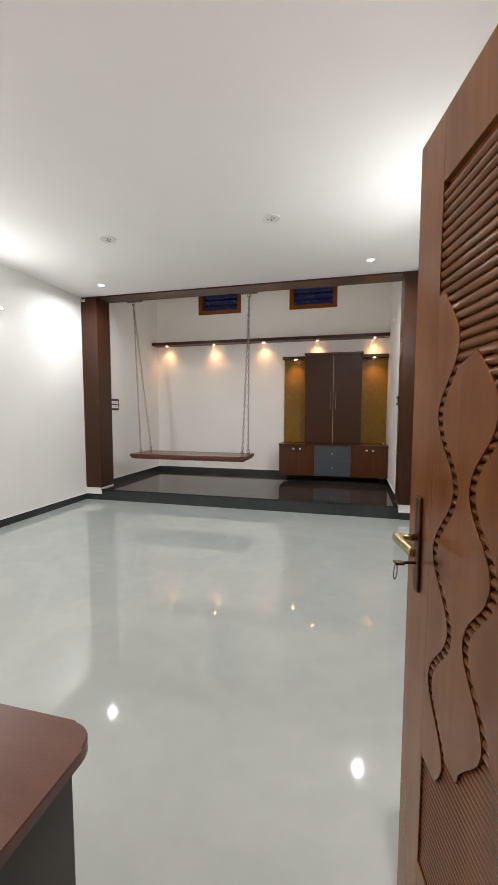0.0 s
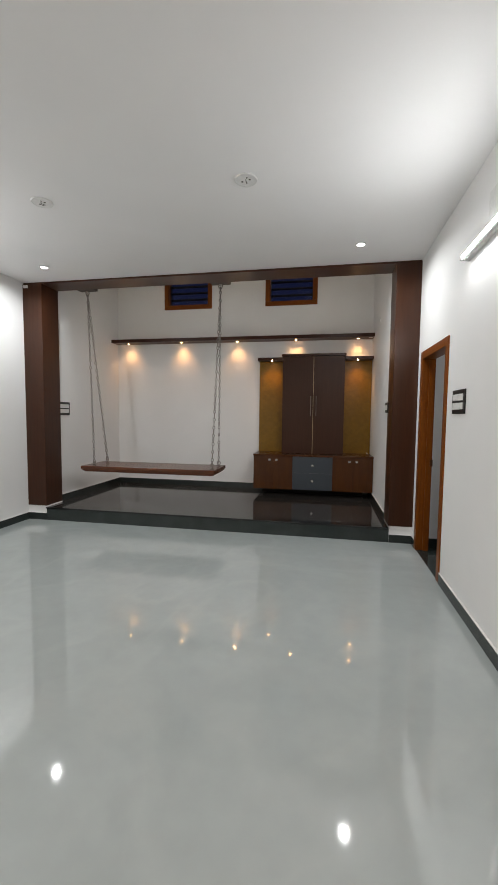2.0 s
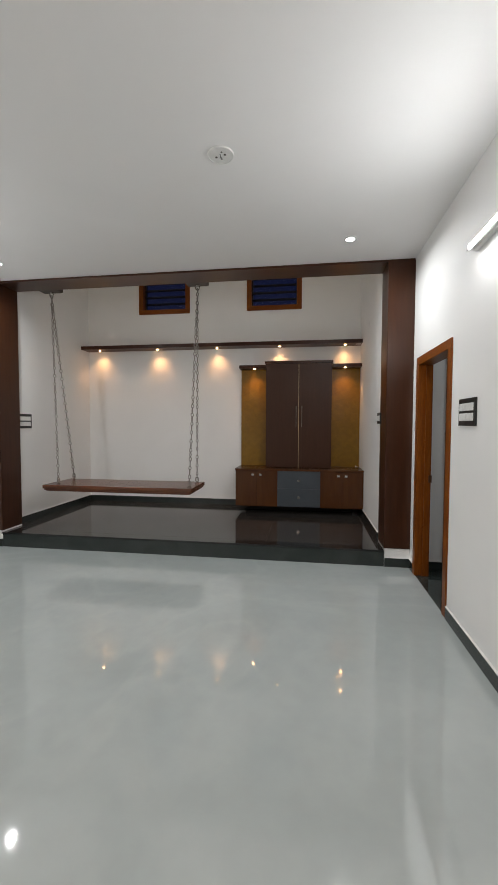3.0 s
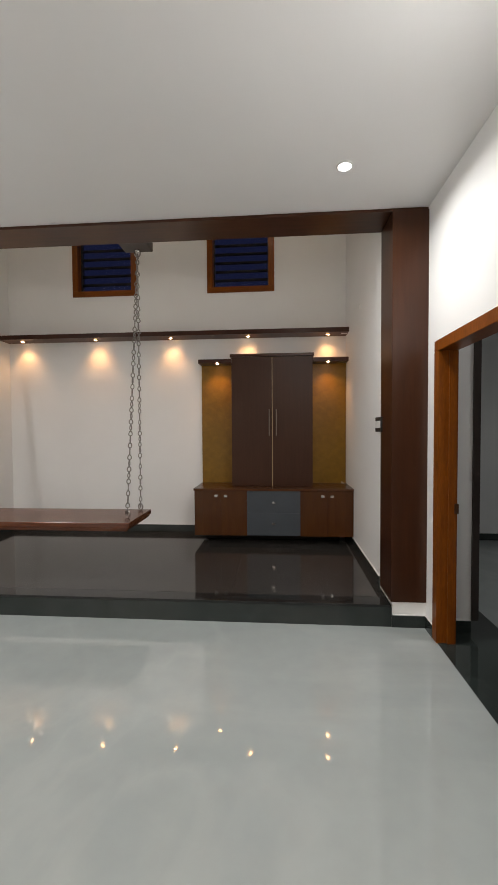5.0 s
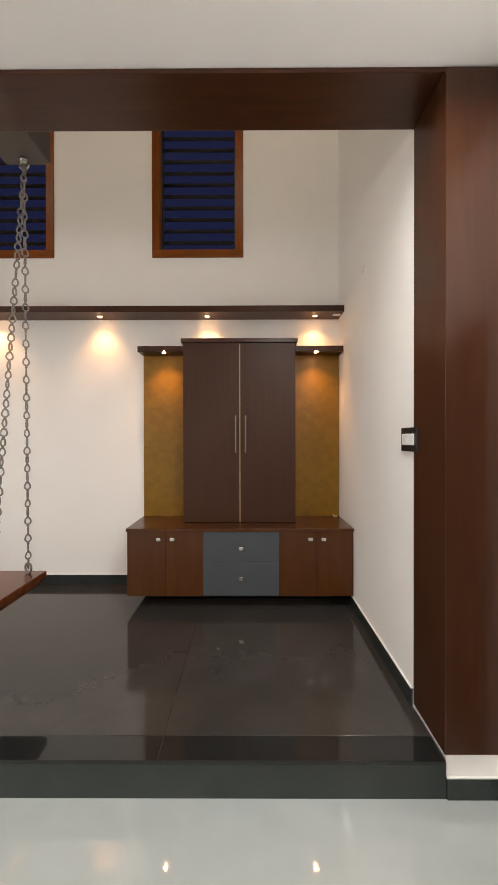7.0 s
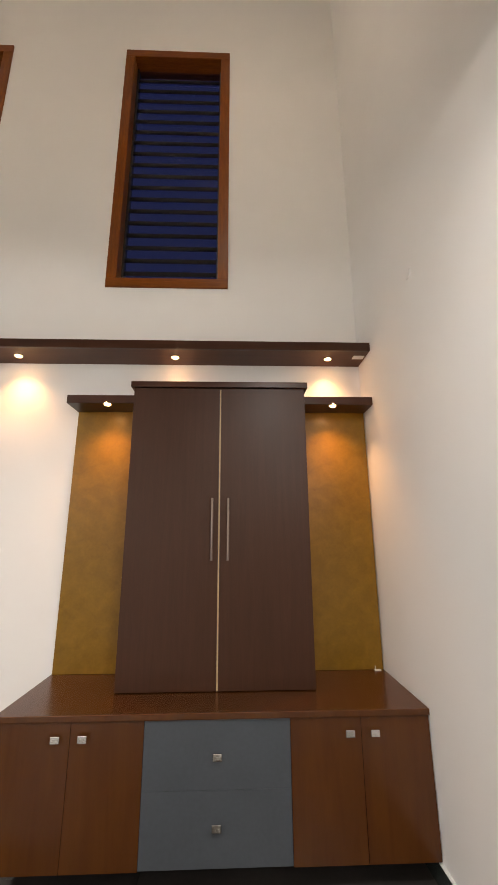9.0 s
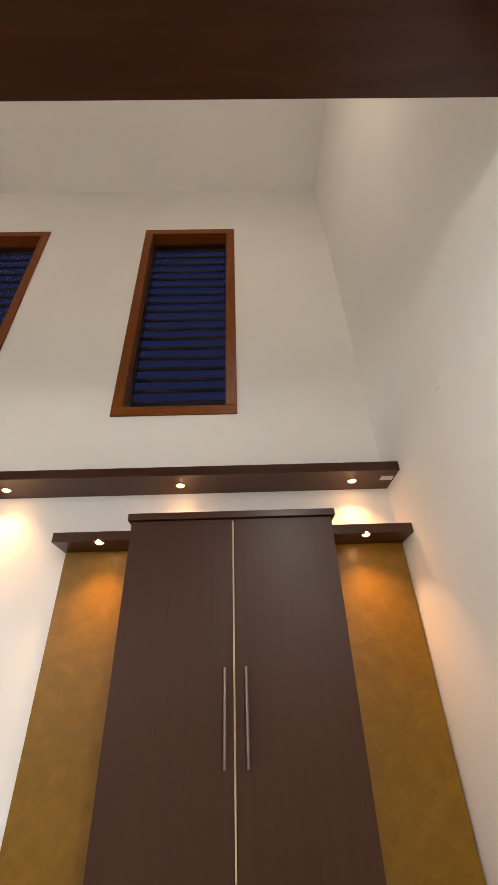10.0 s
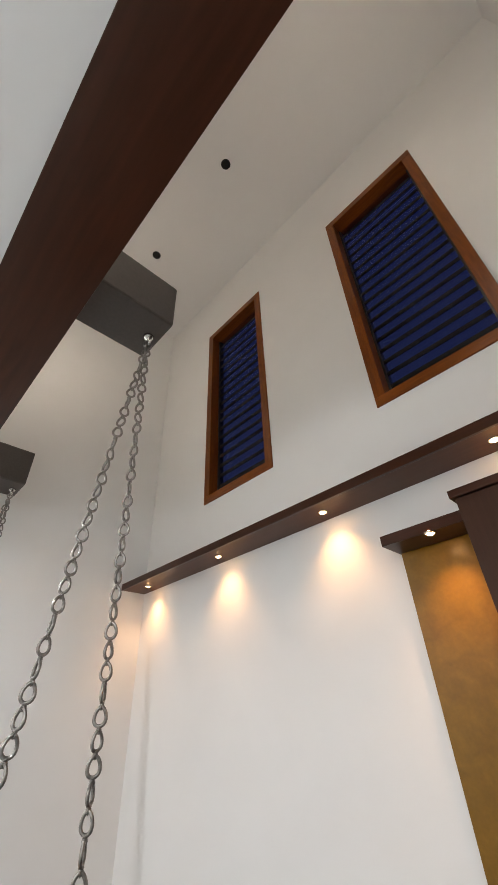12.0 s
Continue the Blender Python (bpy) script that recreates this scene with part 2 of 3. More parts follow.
# alcove
wall("wall_back", ((AL - 0.2, WINS[0][0], YB, YB + 0.2, 0, ZA), (WINS[0][1], WINS[1][0], YB, YB + 0.2, 0, ZA),
                   (WINS[1][1], AR + 0.2, YB, YB + 0.2, 0, ZA),
                   *((a, b, YB, YB + 0.2, 0, VZ0) for a, b in WINS), *((a, b, YB, YB + 0.2, VZ1, ZA) for a, b in WINS)),
     WALL, "tall white alcove wall with two louvred windows")
solid("wall_alcove_left", (AL - 0.2, AL, YP, YB, 0, ZA), WALL, "tall white alcove side wall", "wall")
solid("wall_alcove_right", (AR, AR + 0.2, YP, YB, 0, ZA), WALL, "tall white alcove side wall", "wall")
solid("wall_over_beam", (AL - 0.2, AR + 0.2, YP - 0.2, YP, ZC + 0.15, ZA), WALL, "white wall above the wooden beam", "wall")
bm = block(bmesh.new(), AL - 0.2, AR + 0.2, YP - 0.2, YB + 0.2, ZA, ZA + 0.15)
tagged(new("ceiling_alcove", finish("ceiling_alcove", bm, CEIL)), "high white ceiling over the alcove", "ceiling", "", "structure")
for hx in (-1.61, -2.92):
    c = thing("ceiling_hole", (hx, 6.575, ZA), "small dark open junction hole in the ceiling", "junction box", "ceiling holes")
    part("rim", ring(bmesh.new(), (0, 0, -0.003), (0, 0, 1), 0.045, 0.004), BLACK, c, smooth=True)
    # flat near-black disc painted in for the hole's shaded depth
    part("dark_disc", rod(bmesh.new(), (0, 0, -0.006), (0, 0, -0.001), 0.043), PAINTED_DARK, c)

# platform: core, tiles come last
solid("platform", (AL, AR + 0.002, YS + 0.02, YB, -0.1, ZP - 0.016), GROUT, "raised alcove platform under dark granite", "platform")
solid("step_riser", (XL + 0.28, AR + 0.006, YS, YS + 0.019, 0.0, ZP - 0.02), RISER, "dark green-grey granite step riser", "step", bevel=0.001)
solid("wall_pillar_base_right", (AR + 0.007, XR, YS + 0.006, YP, 0, 0.21), WALL, "white plastered pillar base", "wall")
solid("wall_pillar_base_left", (XL, XL + 0.279, YS + 0.006, YP, 0, 0.21), WALL, "white plastered pillar base", "wall")


def baseboard(name, x0, x1, y0, y1, z0, along):
    """A dark granite skirting with a thin white bead on top."""
    b = thing(name, ((x0 + x1) / 2, (y0 + y1) / 2, z0), "dark granite skirting with a thin white top line", "baseboard", kind="structure")
    hx, hy = (x1 - x0) / 2, (y1 - y0) / 2
    box_part("skirting", (-hx, hx, -hy, hy, 0, 0.092), RISER, b, 0.001)
    box_part("bead", (-hx, hx, -hy, hy, 0.0925, 0.099), WHITE, b, 0.001)


S = 0.012
baseboard("baseboard_right", XR - S, XR, WY0 - 1.2, DY0 - 0.001, 0, "y")
baseboard("baseboard_right_corner", XR - S, XR, DY1 + 0.001, YS - 0.012, 0, "y")
baseboard("baseboard_pillar_right", AR + 0.008, XR, YS - 0.007, YS + 0.005, 0, "x")
baseboard("baseboard_pillar_left", XL, XL + 0.278, YS - 0.007, YS + 0.005, 0, "x")
baseboard("baseboard_left", XL, XL + S, YF, YS - 0.012, 0, "y")
baseboard("baseboard_alcove_left", AL, AL + S, YP + 0.01, YB - S - 0.001, ZP, "y")
baseboard("baseboard_alcove_right", AR - S, AR, YP + 0.01, YB - S - 0.001, ZP, "y")
baseboard("baseboard_back", AL, -0.95, YB - S, YB, ZP, "x")

# ---- wooden portal ----
portal = thing("wooden_portal", ((XL + XR) / 2, YS, ZP), "dark walnut-clad portal framing the raised alcove", "portal frame")
ox, oy, oz = (XL + XR) / 2, YS, ZP
box_part("pillar", (AR - 0.002 - ox, XR - ox, -0.004, YP - oy, 0.195 - oz, ZS - 0.001 - oz), WALNUT, portal, 0.003, "dark walnut laminate pillar")
box_part("pillar", (XL - ox, XL + 0.28 - ox, -0.004, YP - oy, 0.195 - oz, ZS - 0.001 - oz), WALNUT, portal, 0.003, "dark walnut laminate pillar")
box_part("beam", (XL - ox, XR - ox, 0.012, YP + 0.002 - oy, ZS - oz, ZC - oz), WALNUT_H, portal, 0.003, "dark walnut laminate beam with a wide soffit")
box_part("beam_back", (XL - ox, XR - ox, 0.0125, YP - 0.001 - oy, ZC + 0.001 - oz, ZC + 0.16 - oz), WALL, portal, 0)
b = thing("wall_sensor", (XL + 0.055, YS - 0.004, ZS - 0.035), "small white plastic box on the pillar's top corner", "sensor")
box_part("case", (-0.028, 0.028, -0.022, 0, -0.018, 0.018), PLASTIC, b, 0.004)
# clamp on the beam's front
b = thing("hook_plate", (-2.0, YS - 0.012, ZS + 0.028), "small white fixing plate on the beam", "fixing")
box_part("plate", (-0.03, 0.03, -0.006, 0, -0.008, 0.008), PLASTIC, b, 0.002)


# ---- louvred windows ----
def louvred_window(x0, x1, index):
    w = thing("window_%d" % index, ((x0 + x1) / 2, YB, VZ0), "tall teak window with dark glass louvres at dusk", "window", "louvred windows", "structure")
    h, f, hx = VZ1 - VZ0, 0.075, (x1 - x0) / 2
    box_part("window_frame", (-hx, hx, -0.012, 0.16, 0, f), TEAK_H, w, 0.004, "teak bottom rail")
    box_part("window_frame", (-hx, hx, -0.012, 0.16, h - f, h), TEAK_H, w, 0.004, "teak top rail")
    for s in (-1, 1):
        box_part("window_frame", (min(s * hx, s * (hx - f)), max(s * hx, s * (hx - f)), -0.012, 0.16, f + 0.001, h - f - 0.001), TEAK, w, 0.004)
        box_part("blade_holder", (min(s * (hx - f), s * (hx - f - 0.014)), max(s * (hx - f), s * (hx - f - 0.014)), 0.085, 0.15, f, h - f), BLACK, w, 0.001, "black blade holder")
    n = 19
    pitch = (h - 2 * f) / n
    blade = finish("glass_blade", block(bmesh.new(), -hx + f + 0.012, hx - f - 0.012, -0.003, 0.003, -pitch * 0.5, pitch * 0.47, 0.001, 1), LOUVRE)
    # near-black strip that paints in the dark line between two blades
    clip = finish("gap_strip", block(bmesh.new(), -hx + f + 0.012, hx - f - 0.012, -0.009, -0.003, -0.019, 0.019, 0.001, 1), PAINTED_DARK)
    for i in range(n):
        z = f + pitch * (i + 0.5)
        g = new("glass_blade", blade)
        g.parent, g.matrix_basis = w, pose(0, 0.115, z, 16)
        c = new("gap_line", clip)
        c.parent, c.matrix_basis = w, pose(0, 0.108, z - pitch * 0.48, 0)


for i, (a, b) in enumerate(WINS):
    louvred_window(a, b, i + 1)


# ---- lamps ----
def tube(x, y0, y1, z, side):
    """side: the way from the wall into the room."""
    t = thing("tube_light", (x, (y0 + y1) / 2, z), "lit white fluorescent tube on a white batten", "tube light", "wall tube lights")
    L = (y1 - y0) / 2
    box_part("batten", (min(0, side * 0.028), max(0, side * 0.028), -L, L, -0.022, 0.022), PLASTIC, t, 0.004)
    for s in (-1, 1):
        box_part("end_cap", (min(side * 0.028, side * 0.07), max(side * 0.028, side * 0.07), min(s * L, s * (L - 0.03)), max(s * L, s * (L - 0.03)), -0.02, 0.02), PLASTIC, t, 0.004)
    # back shell closed, added to shade wall and ceiling; front diffuser turned a little down
    for name, a0, a1, mat, words in (("shell", 32, 285, PLASTIC, "white closed back, added to shade the wall behind"), ("diffuser", -75, 32, TUBE_ON, "glowing front diffuser")):
        bm, rows = bmesh.new(), []
        for i in range(13):
            a = radians(a0 + (a1 - a0) * i / 12)
            x, z = side * (0.052 + 0.014 * math.cos(a)), 0.014 * math.sin(a)
            rows.append([bm.verts.new((x, y, z)) for y in (-L + 0.031, L - 0.031)])
        for p, q in zip(rows, rows[1:]):
            bm.faces.new((p[0], p[1], q[1], q[0]))
        part(name, bm, mat, t, words, True)


tube(XR, 2.68, 3.90, 2.62, -1)
tube(XL, 2.68, 3.90, 2.63, 1)


def lamp(name, kind, at, power, colour, size=0.05, spot=0, blend=0.5, aim=(0, 0, -1)):
    data = bpy.data.lights.new(name, kind)
    data.energy, data.color = power, colour
    if kind == "SPOT":
        data.spot_size, data.spot_blend, data.shadow_soft_size = radians(spot), blend, size
    else:
        data.shape, data.size, data.spread = "DISK", size, radians(164)
    ob = new(name, data)
    ob.matrix_basis = look(at, Vector(at) + Vector(aim))
    return tagged(ob, "", "", "", "structure")


# the pair at y 0.95 is unseen, added to brighten the front
for dx, dy, hue, power in ((0.197, 4.881, COOL, DOWN_POWER), (-3.407, 4.925, COOL, DOWN_POWER), (0.197, 0.95, FILL, DOWN_POWER * 1.35), (-3.407, 0.95, FILL, DOWN_POWER * 1.35)):
    d = thing("downlight", (dx, dy, ZC), "lit round white recessed ceiling downlight; front and side-room ones added", "downlight", "ceiling downlights")
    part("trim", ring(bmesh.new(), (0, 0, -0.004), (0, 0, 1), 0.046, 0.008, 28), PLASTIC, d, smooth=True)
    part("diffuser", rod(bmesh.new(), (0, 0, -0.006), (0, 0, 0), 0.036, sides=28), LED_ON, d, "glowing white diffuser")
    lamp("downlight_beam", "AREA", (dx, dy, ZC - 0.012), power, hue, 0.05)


# unseen downlight, added to light the side room
d = thing("downlight", (2.3, 4.6, ZC), "lit round white recessed ceiling downlight; front and side-room ones added", "downlight", "ceiling downlights")
part("trim", ring(bmesh.new(), (0, 0, -0.004), (0, 0, 1), 0.046, 0.008, 28), PLASTIC, d, smooth=True)
part("diffuser", rod(bmesh.new(), (0, 0, -0.006), (0, 0, 0), 0.036, sides=28), LED_ON, d, "glowing white diffuser")
lamp("downlight_beam", "AREA", (2.3, 4.6, ZC - 0.012), DOWN_POWER * 0.5, COOL, 0.09)


# unseen lamps, added above the beam to brighten the upper alcove
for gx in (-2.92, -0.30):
    g = thing("fill_lamp", (gx, YP, 4.9), "unseen warm fill lamp added above the beam", "wall lamp", "globe wall lamps")
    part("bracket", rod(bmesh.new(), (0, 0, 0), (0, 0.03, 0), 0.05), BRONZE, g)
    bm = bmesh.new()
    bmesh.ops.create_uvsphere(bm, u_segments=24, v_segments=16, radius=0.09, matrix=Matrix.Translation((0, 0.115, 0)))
    part("globe", bm, FILL_GLOBE, g, "glowing globe of the added fill lamp", True)


def mini_light(x, y, z, power):
    d = thing("cabinet_spotlight", (x, y, z), "lit small warm recessed spotlight", "spotlight", "warm recessed spotlights")
    part("trim", ring(bmesh.new(), (0, 0, -0.002), (0, 0, 1), 0.024, 0.004, 20), CHROME, d, smooth=True)
    bm = bmesh.new()
    bmesh.ops.create_uvsphere(bm, u_segments=16, v_segments=10, radius=0.018, matrix=Matrix.Diagonal((1, 1, 0.75, 1)))
    part("lens", bm, LED_WARM, d, "glowing warm lens", True)
    lamp("spot_beam", "SPOT", (x, y, z - 0.016), power, WARM, 0.010, 108, 1.0, (0, 0.12, -1))


SHELF_Z = 2.712
for i in range(5):
    mini_light(0.39 - i * 0.998, 7.343, SHELF_Z, SPOT_POWER)
for mx in (-0.992, 0.386):
    mini_light(mx, 7.268, 2.362, SPOT_POWER * 1.2)

# ceiling covers
for cx, cy in ((-0.727, 3.625), (-2.43, 3.652)):
    c = thing("ceiling_cover", (cx, cy, ZC), "round white fan-hook cover plate with slots", "ceiling rose", "ceiling covers")
    part("plate", rod(bmesh.new(), (0, 0, -0.008), (0, 0, 0), 0.078, 0.084, 36), PLASTIC, c, smooth=False)
    part("rim", ring(bmesh.new(), (0, 0, -0.007), (0, 0, 1), 0.078, 0.004, 36), PLASTIC, c, smooth=True)
    for k, (sx, sy) in enumerate(((-0.03, 0.012), (0.028, -0.006), (0.0, 0.03), (0.012, -0.03))):
        part("slot", rod(bmesh.new(), (sx, sy, -0.0095), (sx, sy, -0.007), 0.008 if k < 2 else 0.006, sides=14), BLOCK, c)
    part("hook", ring(bmesh.new(), (0, 0, -0.012), (1, 0, 0.2), 0.014, 0.003, 16), STEEL, c, smooth=True)


# ---- display shelf and cabinet ----
s = thing("wall_shelf", ((AL + AR) / 2, YB, SHELF_Z), "long dark walnut floating wall shelf with spotlights", "shelf")
hx = (AR - AL) / 2
box_part("board", (-hx + 0.001, hx - 0.001, -0.226, -0.001, 0, 0.052), SHELF_LIT, s, 0.001, "walnut board, lightened for the warm light on its underside")
box_part("fascia", (-hx + 0.001, hx - 0.001, -0.245, -0.2265, -0.002, 0.054), WALNUT_H, s, 0.002, "dark walnut front edge")
p = thing("shelf_socket", (0.585, 7.315, SHELF_Z), "small white plate under the wall shelf", "socket")
box_part("plate", (-0.035, 0.035, -0.022, 0.022, -0.006, 0), PLASTIC, p, 0.002)

BX0, BX1, BY, BZ0, BZ1 = -1.220, 0.630, 6.897, 0.283, 0.838
cx = (BX0 + BX1) / 2
unit = thing("tv_console", (cx, YB, ZP), "cherry-brown floating low console with grey centre drawers", "cabinet")


def loc(x0, x1, y0, y1, z0, z1):
    return (x0 - cx, x1 - cx, y0 - YB, y1 - YB, z0 - ZP, z1 - ZP)


# the shade beneath the console is put into this block's near-black colour
box_part("kick", loc(BX0 + 0.12, BX1 - 0.12, 7.15, YB - 0.001, ZP + 0.004, BZ0), PAINTED_DARK, unit, 0, "recessed base, near-black for the shade under the console")
box_part("body", loc(BX0 + 0.002, BX1 - 0.002, BY + 0.021, YB - 0.001, BZ0, BZ1 - 0.027), CHERRY, unit, 0.001)
box_part("top", loc(BX0 - 0.008, BX1 + 0.002, BY - 0.012, YB - 0.001, BZ1 - 0.026, BZ1), CHERRY, unit, 0.003, "glossy cherry-brown top")
DX0, DX1 = -0.597, 0.024


def front(x0, x1, z0, z1, mat, name, label=""):
    return box_part(name, loc(x0 + 0.0008, x1 - 0.0008, BY, BY + 0.019, z0 + 0.0006, z1 - 0.0006), mat, unit, 0.001, label)


def knob(x, z, parent):
    bm = block(bmesh.new(), x - 0.019 - cx, x + 0.019 - cx, BY - 0.022 - YB, BY - 0.016 - YB, z - 0.014 - ZP, z + 0.014 - ZP, 0.002)
    rod(bm, (x - cx, BY - 0.017 - YB, z - ZP), (x - cx, BY - YB, z - ZP), 0.006, sides=12)
    part("knob", bm, CHROME, parent, "square satin metal knob")


for a, b, k in ((BX0, -0.905, -0.960), (-0.905, DX0, -0.848), (DX1, 0.331, 0.278), (0.331, BX1, 0.385)):
    knob(k, 0.752, front(a, b, BZ0, BZ1 - 0.028, CHERRY, "door"))
for z0, z1, kz in ((0.552, BZ1 - 0.028, 0.676), (BZ0 + 0.004, 0.552, 0.43)):
    knob(-0.286, kz, front(DX0, DX1, z0, z1, GREY, "drawer", "matt slate-grey drawer front"))

TX0, TX1, TY = -0.795, 0.184, 7.118
tall = thing("wall_cabinet", ((TX0 + TX1) / 2, YB, BZ1), "tall chocolate-brown two-door cabinet with long handles", "cabinet")
tx = (TX0 + TX1) / 2


def tloc(x0, x1, y0, y1, z0, z1):
    return (x0 - tx, x1 - tx, y0 - YB, y1 - YB, z0 - BZ1, z1 - BZ1)


box_part("body", tloc(TX0 + 0.002, TX1 - 0.002, TY + 0.021, YB - 0.001, BZ1 + 0.001, 2.409), CHOC, tall, 0.001)
box_part("cornice", tloc(TX0 - 0.018, TX1 + 0.018, TY - 0.014, YB - 0.001, 2.410, 2.444), WALNUT_H, tall, 0.002, "dark walnut top board")
for a, b, hx2 in ((TX0, -0.3065, -0.337), (-0.2955, TX1, -0.252)):
    d = box_part("door", tloc(a, b, TY, TY + 0.019, BZ1 + 0.004, 2.406), CHOC, tall, 0.0015)
    bm = rod(bmesh.new(), (hx2 - tx, TY - 0.03 - YB, 1.452 - BZ1), (hx2 - tx, TY - 0.03 - YB, 1.772 - BZ1), 0.0065, sides=14)
    for z in (1.48, 1.745):
        rod(bm, (hx2 - tx, TY - 0.03 - YB, z - BZ1), (hx2 - tx, TY - YB, z - BZ1), 0.005, sides=10)
    part("handle", bm, BAR, d, "long satin bar handle")
box_part("centre_strip", tloc(-0.3045, -0.2975, TY + 0.001, TY + 0.02, BZ1 + 0.004, 2.40), CREAM, tall, 0.001, "pale cream strip between the doors")

for x0, x1, c0, c1 in ((-1.222, TX0 + 0.0005, -1.232, TX0 - 0.019), (TX1 - 0.0005, 0.628, TX1 + 0.019, 0.633)):
    p = thing("back_panel", ((x0 + x1) / 2, YB, BZ1), "mottled golden-brown laminate back panel under a spotlight", "panel", "golden back panels")
    m = (x0 + x1) / 2
    box_part("panel", (x0 - m + 0.001, x1 - m - 0.001, -0.045, -0.001, 0.001, 2.361 - BZ1), GOLD, p, 0.001)
    box_part("cap", (c0 - m, c1 - m, -0.212, -0.001, 2.362 - BZ1, 2.413 - BZ1), WALNUT_H, p, 0.002, "dark walnut cap shelf")

c = thing("wire_clip", (0.59, 7.402, BZ1), "small white plastic clip on the console top", "cable clip")
box_part("base", (-0.018, 0.018, -0.008, 0.008, 0, 0.006), PLASTIC, c, 0.002)
box_part("prong", (-0.016, -0.012, -0.002, 0.002, 0.006, 0.026), PLASTIC, c, 0.001)

# ---- switch plates ----
def switch(name, at, turn, w, h, rows, cols):
    b = thing(name, at, "black-framed switch plate with white rocker switches", "switch plate", "switch plates", turn=turn)
    box_part("frame", (-w / 2, w / 2, -0.012, 0, -h / 2, h / 2), BLACK, b, 0.003)
    ih, iw = (h - 0.05) / rows, (w - 0.05) / cols
    for r in range(rows):
        for c in range(cols):
            x, z = -w / 2 + 0.025 + iw * (c + 0.5), -h / 2 + 0.025 + ih * (r + 0.5)
            box_part("rocker", (x - iw / 2 + 0.001, x + iw / 2 - 0.001, -0.018, -0.012, z - ih / 2 + 0.008, z + ih / 2 - 0.008), PLASTIC, b, 0.003)


switch("switch_plate", (XR, 3.975, 1.572), -90, 0.28, 0.185, 2, 4)
switch("switch_plate", (AR, 5.755, 1.562), -90, 0.20, 0.125, 1, 3)
switch("switch_plate", (AL, 5.87, 1.522), 90, 0.25, 0.19, 2, 3)
d = thing("blanking_plate", (AR, 6.633, 2.826), "small round white cap on the alcove wall", "cover")
part("disc", rod(bmesh.new(), (-0.006, 0, 0), (0, 0, 0), 0.028, 0.028, 20), CEIL, d)
d = thing("door_chime", (XR, 3.33, 2.745), "small white wall box with a red stripe", "chime")
box_part("case", (-0.045, 0, -0.135, 0.13, -0.10, 0.10), PLASTIC, d, 0.006)
box_part("stripe", (-0.048, -0.0455, -0.125, -0.05, -0.095, 0.095), RED, d, 0.001, "bright red stripe")

# ---- side doorway ----
f = thing("door_frame", (XR, (DY0 + DY1) / 2, 0), "reddish teak door frame around an open doorway", "door frame", kind="structure")
hy = (DY1 - DY0) / 2
for s0 in (-1, 1):
    box_part("jamb", (-0.012, T + 0.004, min(s0 * hy, s0 * (hy - 0.075)), max(s0 * hy, s0 * (hy - 0.075)), 0.0045, DZ - 0.076), TEAK, f, 0.003)
    box_part("stop", (0.06, T - 0.01, min(s0 * (hy - 0.075), s0 * (hy - 0.088)), max(s0 * (hy - 0.075), s0 * (hy - 0.088)), 0.0045, DZ - 0.076), TEAK, f, 0.002)
box_part("head", (-0.012, T + 0.004, -hy, hy, DZ - 0.075, DZ), TEAK, f, 0.003)
box_part("strike", (T - 0.022, T + 0.006, hy - 0.094, hy - 0.0885, 0.93, 1.0), BRONZE, f, 0.001, "small dark latch strike")
# passage behind it
solid("wall_passage", (XR + T, 1.195, DY1 + 0.09, DY1 + 0.19, 0, ZC), WALL, "plain white passage wall", "wall")
baseboard("baseboard_passage", XR + T, 1.192, DY1 + 0.077, DY1 + 0.089, 0.004, "x")
g = thing("passage_trim", (1.215, DY1 + 0.12, 0), "dark brown timber edge of an inner opening", "trim", kind="structure")
box_part("post", (-0.019, 0.03, -0.045, 0.07, 0.1, 2.4), DARK, g, 0.002)
solid("wall_side_far", (0.9, 4.5, 7.9, 8.0, 0, ZC), WALL, "plain white side-room wall", "wall")
baseboard("baseboard_side_far", 1.3, 4.4, 7.888, 7.9, 0, "x")
solid("wall_side_end", (4.4, 4.5, 1.0, 7.9, 0, ZC), WALL, "plain white side-room wall", "wall")
solid("wall_side_near", (XR + T, 4.5, 0.9, 1.0, 0, ZC), WALL, "plain white side-room wall", "wall")
solid("ceiling_side", (XR + T, 4.5, 0.9, 8.0, ZC, ZC + 0.15), CEIL, "plain white side-room ceiling", "ceiling")

# ---- side window ----
w = thing("window_3", (XR, (WY0 + WY1) / 2, WZ0), "teak framed glazed window in the side wall", "window", kind="structure")
hy, h = (WY1 - WY0) / 2, WZ1 - WZ0
for s0 in (-1, 1):
    box_part("window_frame", (-0.014, 0.10, min(s0 * hy, s0 * (hy - 0.08)), max(s0 * hy, s0 * (hy - 0.08)), 0, h), TEAK, w, 0.004)
for z0, z1 in ((0, 0.08), (h - 0.08, h)):
    box_part("window_frame", (-0.013, 0.099, -hy + 0.081, hy - 0.081, z0, z1), TEAK, w, 0.004)
for a, b in ((-hy + 0.082, -0.002), (0.002, hy - 0.082)):
    for y0, y1 in ((a, a + 0.07), (b - 0.07, b)):
        box_part("sash", (0.03, 0.07, y0, y1, 0.082, h - 0.082), TEAK, w, 0.003)
    g = box_part("pane", (0.048, 0.053, a + 0.07, b - 0.07, 0.09, h - 0.09), PANE, w, 0)
    g.visible_shadow = False

# ---- swing ----
PX0, PX1, PY0, PY1, PZ0, PZ1 = -3.42, -1.505, 5.58, 6.18, 0.652, 0.732
HX = (-3.56, -1.555)
HOOK_Y, BRACKET_Z = 6.035, 3.237
BRACKETS = []
